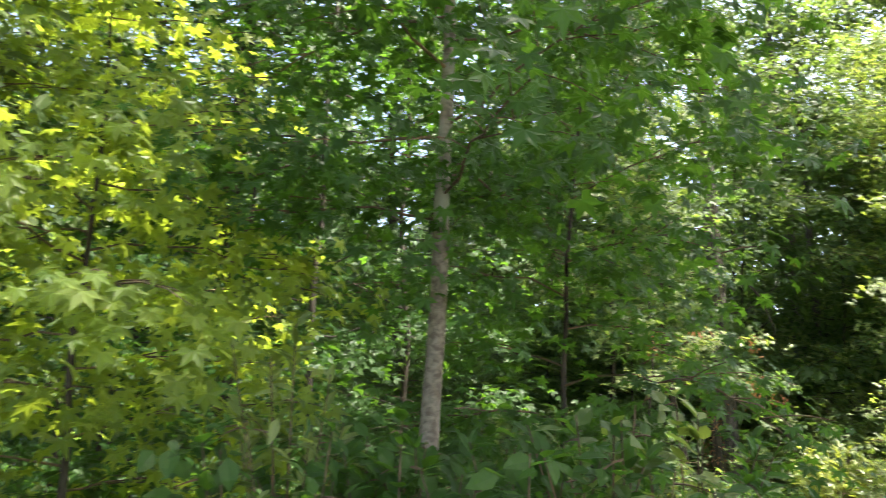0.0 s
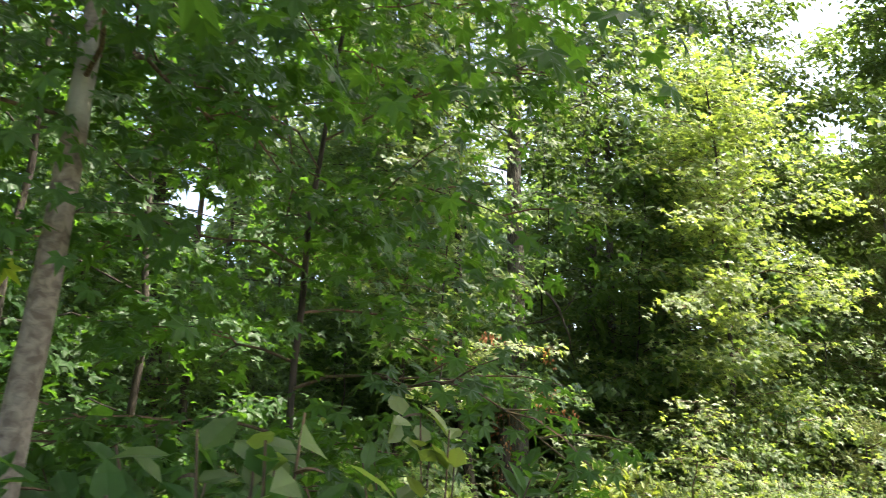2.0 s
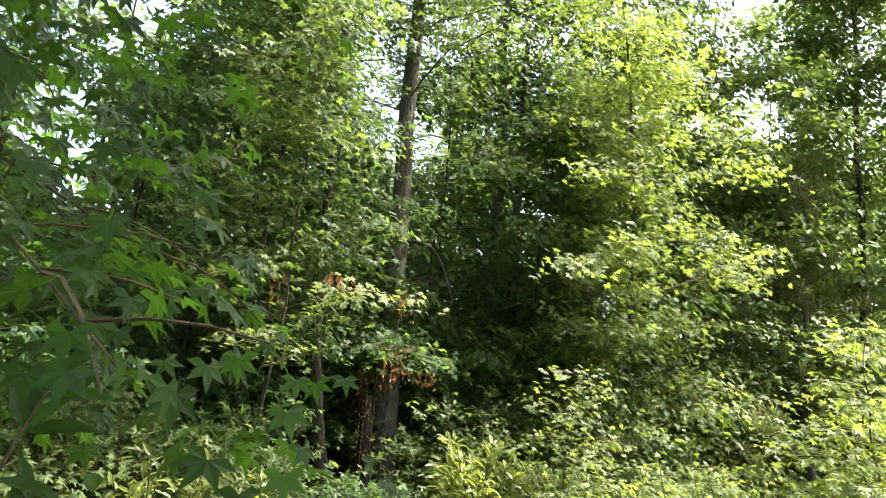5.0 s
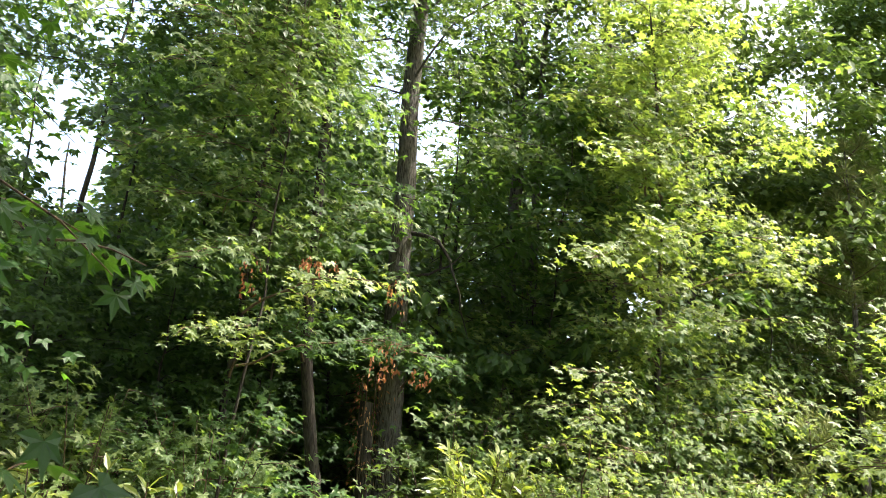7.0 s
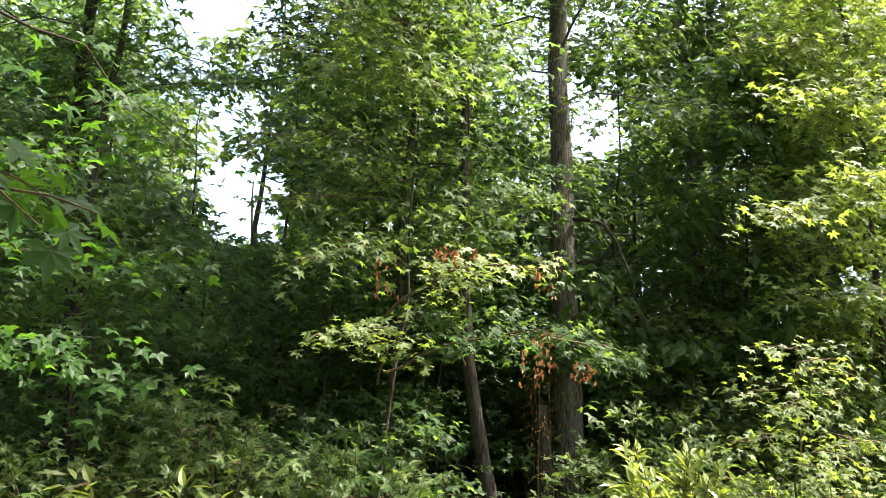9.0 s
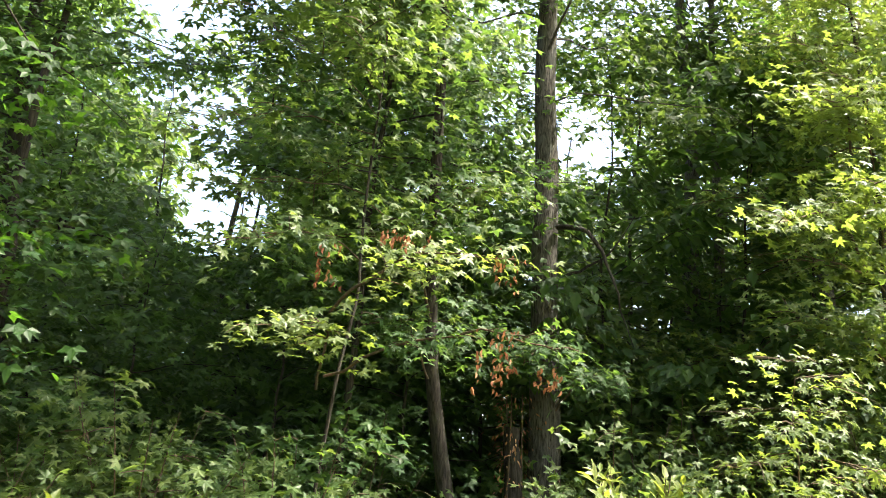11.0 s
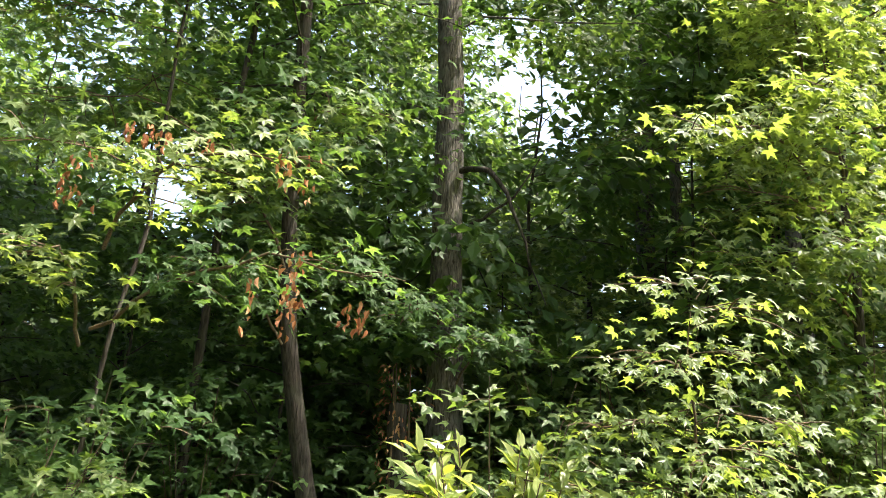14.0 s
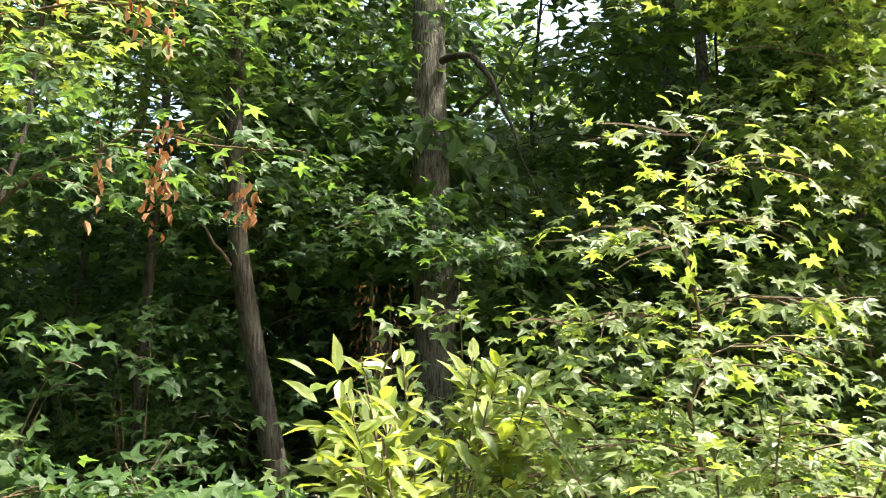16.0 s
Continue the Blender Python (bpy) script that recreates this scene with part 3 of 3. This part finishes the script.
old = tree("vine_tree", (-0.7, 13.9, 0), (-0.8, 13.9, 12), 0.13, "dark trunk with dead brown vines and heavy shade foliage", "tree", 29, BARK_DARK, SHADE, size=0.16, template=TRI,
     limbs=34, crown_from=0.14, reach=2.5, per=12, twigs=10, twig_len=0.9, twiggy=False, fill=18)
ivy(old, (-0.7, 13.9, 0), (-0.8, 13.9, 12), 0.3, 3.0, 0.14, 260, 54, DEAD, BLADE, 0.07, "brown dead vine leaves", "dead_vine")
snag = thing("dead_snag", (4.62, 14.4, 0), "dark dead stub of a trunk with red-brown dead vine", "tree stump")
g = Geo()
rng = np.random.default_rng(55)
tube(g, trunk_line((0, 0, -0.1), (-0.03, 0, 2.35), 14, 0.012, rng), np.linspace(0.13, 0.085, 14), 14, 0.05, rng)
part("trunk", g, BARK_DARK, snag, smooth=True)
ivy(snag, (4.62, 14.4, 0), (4.59, 14.4, 2.35), 1.3, 2.7, 0.1, 300, 56, DEAD, BLADE, 0.055, "red-brown dead vine leaves", "dead_vine")

# ---- saplings and shrubs ----
# crown carried up to 9.6 m to shade the trees at left
wither = tree("withering_sapling", (2.75, 11.95, 0), (3.1, 12.0, 9.6), 0.017, "sapling with sunlit pale leaves and orange dead clusters", "tree", 31, BARK_DARK, SWEETGUM, size=0.14,
     limbs=30, crown_from=0.36, reach=1.9, per=12, twigs=10, twig_len=0.6, fill=10, az_mid=3.0, az_span=2.1)
# light and shade put into leaf colour: two sprays paler, the third darker
bough(wither, [(2.85, 11.9, 2.9), (3.2, 11.4, 3.1), (3.55, 11.1, 3.2), (4.2, 11.0, 3.15)], 0.014, TWIG, 61, SUNLIT, size=0.12, twigs=14, twig_len=0.45, per=10, fill=8)
bough(wither, [(2.8, 11.9, 2.3), (2.9, 11.5, 2.6), (2.9, 11.2, 2.66), (2.35, 11.15, 2.6)], 0.012, TWIG, 62, SUNLIT, size=0.12, twigs=12, twig_len=0.4, per=10, fill=8)
bough(wither, [(2.85, 11.9, 2.4), (3.4, 11.5, 2.6), (4.05, 11.2, 2.68), (4.55, 11.2, 2.55)], 0.012, TWIG, 63, SHADE, size=0.12, twigs=12, twig_len=0.4, per=9, fill=5)
withered(wither, (3.5, 11.05, 3.34), 0.13, 0.1, 40, 64)
withered(wither, (4.2, 11.0, 3.2), 0.07, 0.2, 22, 65)
withered(wither, (4.08, 11.17, 2.66), 0.09, 0.3, 46, 66)
withered(wither, (4.45, 11.22, 2.46), 0.05, 0.12, 18, 67)
withered(wither, (2.8, 11.3, 3.3), 0.06, 0.25, 20, 68)
tree("young_sweetgum", (6.3, 11.6, 0), (6.35, 11.3, 2.68), 0.016, "young sweetgum with bright sunlit star leaves", "tree", 32, TWIG, SUNLIT, size=0.10,
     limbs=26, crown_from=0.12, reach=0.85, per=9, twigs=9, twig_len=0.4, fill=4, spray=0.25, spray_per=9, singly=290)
shrub("waxy_bush", (5.15, 11.45, 0), 1.76, 0.46, "bush with glossy yellow-green pointed leaves", "bush", 33, WAXY, BLADE, 0.155, 22, 10, twigs=4, singly=220, fill=2, spray=0.16, spray_per=9)
shrub("low_bush", (2.36, 8.2, 0), 1.42, 0.5, "low bush with pale green leaves", "bush", 34, WAXY, BLADE, 0.10, 9, 14, singly=130)
shrub("low_bush", (1.93, 8.25, 0), 1.6, 0.32, "low bush with pale green leaves", "bush", 37, WAXY, BLADE, 0.10, 9, 12, singly=110)
shrub("broad_leaf_plant", (1.27, 4.45, 0), 1.84, 0.2, "upright plant with broad pale green leaves", "plant", 38, SUNLIT, BROAD, 0.13, 5, 6, singly=40)
shrub("sunlit_bush", (-0.75, 4.15, 0), 2.3, 0.4, "leafy bush with narrow yellow-green leaves in sun", "bush", 39, SUNLIT, BLADE, 0.13, 8, 12, singly=96)
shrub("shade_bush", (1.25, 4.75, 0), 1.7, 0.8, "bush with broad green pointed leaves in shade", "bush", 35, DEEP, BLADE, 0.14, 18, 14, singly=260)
shrub("broad_leaf_plant", (0.6, 3.25, 0), 1.8, 0.25, "upright plant with broad pale green leaves", "plant", 36, SWEETGUM, BROAD, 0.12, 4, 6, singly=30)
rng = np.random.default_rng(5)
# shrub leaves in the darkest copy, their shade laid into the colour
for i in range(20):
    x, y = rng.uniform(-3.4, 0.9), rng.uniform(4.4, 7.5)
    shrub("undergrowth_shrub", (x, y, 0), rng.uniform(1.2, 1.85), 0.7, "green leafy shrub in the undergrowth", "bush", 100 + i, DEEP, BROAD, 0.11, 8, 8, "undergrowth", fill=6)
# front shrubs take the lighter leaf copy, skylight put into the colour
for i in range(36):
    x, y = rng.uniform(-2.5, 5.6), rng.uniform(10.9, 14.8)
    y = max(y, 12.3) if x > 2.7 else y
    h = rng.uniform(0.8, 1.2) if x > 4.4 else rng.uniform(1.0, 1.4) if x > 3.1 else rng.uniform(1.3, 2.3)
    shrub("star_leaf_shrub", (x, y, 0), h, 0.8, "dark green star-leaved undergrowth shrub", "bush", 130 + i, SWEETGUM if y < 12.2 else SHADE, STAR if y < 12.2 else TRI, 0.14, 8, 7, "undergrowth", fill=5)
for i in range(30):
    x, y = rng.uniform(5.6, 11.5), rng.uniform(11.5, 15.5)
    shrub("sunny_shrub", (x, y, 0), rng.uniform(1.2, 1.75), 0.8, "sunlit shrub with star-shaped leaves", "bush", 170 + i, SWEETGUM, STAR if y < 12.3 else TRI, 0.13, 8, 7, "undergrowth", fill=4)
for i in range(9):
    x, y = rng.uniform(-0.9, 0.75), rng.uniform(3.1, 4.1)
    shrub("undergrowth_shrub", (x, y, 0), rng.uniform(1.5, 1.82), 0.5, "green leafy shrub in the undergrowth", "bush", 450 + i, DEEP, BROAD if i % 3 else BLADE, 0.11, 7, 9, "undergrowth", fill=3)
for i in range(12):
    # these and the next shrubs brighten dark gaps by their lighter leaf colour
    x, y = 5.3 + 3.4 * ((i * 0.618) % 1), 13.0 + 3.2 * ((i * 0.371) % 1)
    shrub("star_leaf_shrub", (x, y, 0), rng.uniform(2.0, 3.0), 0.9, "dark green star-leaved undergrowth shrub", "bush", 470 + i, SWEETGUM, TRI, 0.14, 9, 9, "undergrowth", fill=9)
for i in range(9):
    x, y = -1.2 + 3.1 * ((i * 0.618 + 0.3) % 1), 11.2 + 1.3 * ((i * 0.371) % 1)
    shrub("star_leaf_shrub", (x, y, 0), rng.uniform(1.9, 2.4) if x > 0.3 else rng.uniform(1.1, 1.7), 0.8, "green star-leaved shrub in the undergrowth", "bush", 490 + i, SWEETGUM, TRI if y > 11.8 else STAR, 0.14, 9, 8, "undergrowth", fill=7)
for i in range(9):
    x, y = 6.15 + 2.4 * ((i * 0.618) % 1), 11.0 + 1.2 * ((i * 0.371) % 1)
    shrub("sunny_shrub", (x, y, 0), rng.uniform(1.45, 1.75), 0.7, "sunlit shrub with star-shaped leaves", "bush", 220 + i, SUNLIT, STAR, 0.11, 9, 9, "undergrowth", fill=5)
for i, (x, y, h) in enumerate([(8.9, 9.9, 3.4), (9.9, 10.6, 2.6), (10.3, 11.4, 3.6), (8.2, 9.3, 2.2)]):
    tree("edge_sapling", (x, y, 0), (x + 0.1, y, h), 0.02, "sapling in full sun beside the clearing", "tree", 410 + i, TWIG, SUNLIT, STAR, 0.14, 18, 0.12, 0.9, 7, 0.45, 10, fill=4, group="edge saplings")
pine((9.6, 12.4, 0), 2.4, 0.9, 71, 0.18)
pine((13.0, 15.3, 0), 7.6, 1.7, 72, 0.26)
pine((16.5, 19.6, 0), 9.5, 2.6, 73, 0.28)

def grass(seed):
    """Tall sunny grass of the clearing."""
    rng = np.random.default_rng(seed)
    n = 16000
    x, y = rng.uniform(8.2, 20, n), rng.uniform(6.5, 15, n)
    keep = (y - 6.5) < 0.9 * (x - 7.2)
    x, y = x[keep], y[keep]
    n = len(x)
    g = Geo()
    leaves(g, NEEDLE, np.stack([x, y, np.full(n, -0.05)], -1), rng.uniform(0, 6.28, n), rng.normal(-1.2, 0.2, n), rng.uniform(-0.5, 0.5, n), rng.uniform(0.4, 0.9, n))
    ob = new("grass", g.mesh("grass", SUNLIT))
    return tagged(ob, "tall sunlit yellow-green grass in the clearing", "grass", kind="stuff")


grass(74)

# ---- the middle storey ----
# leaves darker left of x = 5, lighter beyond: light put into the colour
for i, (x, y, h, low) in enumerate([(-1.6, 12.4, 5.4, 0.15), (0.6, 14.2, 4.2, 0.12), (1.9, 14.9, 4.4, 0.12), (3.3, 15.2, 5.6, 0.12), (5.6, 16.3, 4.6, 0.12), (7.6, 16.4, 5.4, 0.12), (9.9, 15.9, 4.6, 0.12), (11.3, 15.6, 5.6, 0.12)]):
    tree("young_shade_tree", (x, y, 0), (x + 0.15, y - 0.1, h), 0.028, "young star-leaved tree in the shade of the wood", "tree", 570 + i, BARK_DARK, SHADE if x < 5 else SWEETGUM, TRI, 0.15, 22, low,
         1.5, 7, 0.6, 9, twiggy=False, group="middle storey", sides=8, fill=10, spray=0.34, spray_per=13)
# ---- the wood behind ----
for i in range(14):
    x, y = -6 + 17 * ((i * 0.618) % 1), 15.6 + 3.2 * ((i * 0.371) % 1)
    h = rng.uniform(6, 10)
    tree("understory_tree", (x, y, 0), (x + rng.normal(0, 0.3), y, h), rng.uniform(0.03, 0.05), "slender understory tree with dark leaves", "tree", 430 + i, BARK_DARK,
         SHADE, RHOMB, 0.2, 24, 0.2, 2.2, 7, 0.9, 9, twiggy=False, group="understory", sides=8, fill=12, spray=0.45, spray_per=15)
for i in range(40):
    x, y = -14 + 40 * ((i * 0.618) % 1), 16.5 + 11 * ((i * 0.371) % 1)
    shrub("thicket", (x, y, 0), rng.uniform(2.8, 4.6), 1.9, "dense dark green woodland thicket", "bush", 200 + i, SHADE, RHOMB, 0.25, 11, 8, "thickets", fill=10, spray=0.45, spray_per=16)
for i in range(28):
    x, y = -20 + 56 * ((i + 0.5) / 28), 27 + 6 * ((i * 0.618) % 1)
    h = skyline(x - 0.15 * (y - 27), rng.uniform(14, 19))
    tree("forest_tree", (x, y, 0), (x + rng.normal(0, 0.4), y, h), rng.uniform(0.1, 0.16), "tall leafy tree deeper in the wood", "tree", 540 + i, BARK_DARK,
         OAK if i % 3 else SHADE, RHOMB, 0.36, 26, 0.04, 3.6, 4, 1.2, 8, twiggy=False, group="forest", sides=8, fill=15, spray=0.75, spray_per=17)
for i in range(26):
    x, y = -16 + 42 * ((i * 0.618 + 0.2) % 1), 19.5 + 7 * ((i * 0.414) % 1)
    h = skyline(x, rng.uniform(10, 17))
    tree("forest_tree", (x, y, 0), (x + rng.normal(0, 0.4), y, h), rng.uniform(0.06, 0.11), "tall leafy tree deeper in the wood", "tree", 240 + i, BARK_DARK,
         OAK, RHOMB, 0.26, 20, 0.18, 3.2, 6, 1.1, 12, twiggy=False, group="forest", sides=8, fill=19, spray=0.5, spray_per=16)
for i in range(9):
    x, y = -7.5 + 3.5 * ((i * 0.618) % 1), 1 + 11 * (i + 0.5) / 9
    h = rng.uniform(9, 13)
    tree("forest_tree", (x, y, 0), (x, y, h), rng.uniform(0.06, 0.11), "tall leafy tree deeper in the wood", "tree", 340 + i, BARK_DARK,
         OAK, RHOMB, 0.2, 20, 0.25, 2.8, 6, 1.0, 14, twiggy=False, group="forest", sides=8, fill=16, spray=0.5, spray_per=16)
# darkest leaf colour stands in for shade; two trees made tall to cast it
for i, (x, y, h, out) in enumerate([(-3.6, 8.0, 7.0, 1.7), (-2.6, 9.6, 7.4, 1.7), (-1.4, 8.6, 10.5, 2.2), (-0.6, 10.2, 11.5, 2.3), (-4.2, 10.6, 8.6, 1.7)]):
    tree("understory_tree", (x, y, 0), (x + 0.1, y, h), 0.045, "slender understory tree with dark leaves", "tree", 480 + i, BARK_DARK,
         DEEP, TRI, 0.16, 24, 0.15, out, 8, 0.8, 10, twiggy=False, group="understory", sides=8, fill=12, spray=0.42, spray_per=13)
# mostly unseen trees added beside the trail and across it to cast shade
for i, (x, y, h, low, fill) in enumerate([(7.2, 4.3, 15.5, 0.44, 28), (6.7, 1.6, 15.5, 0.42, 28), (8.5, 1.5, 13, 0.45, 9), (4.0, -2.5, 13, 0.45, 10), (-1.0, -5.0, 13, 0.45, 14), (11.5, 4.0, 13, 0.45, 7), (-2.9, 10.9, 15, 0.52, 30), (-3.4, 2.4, 15, 0.55, 26)]):
    tree("trailside_tree", (x, y, 0), (x, y, h), 0.15, "tall leafy tree added to cast shade", "tree", 360 + i, BARK_DARK,
         OAK, RHOMB, 0.24, 28, low, 4.2, 7, 1.0, 13, twiggy=False, group="trailside", sides=8, fill=fill, spray=0.5, spray_per=16)
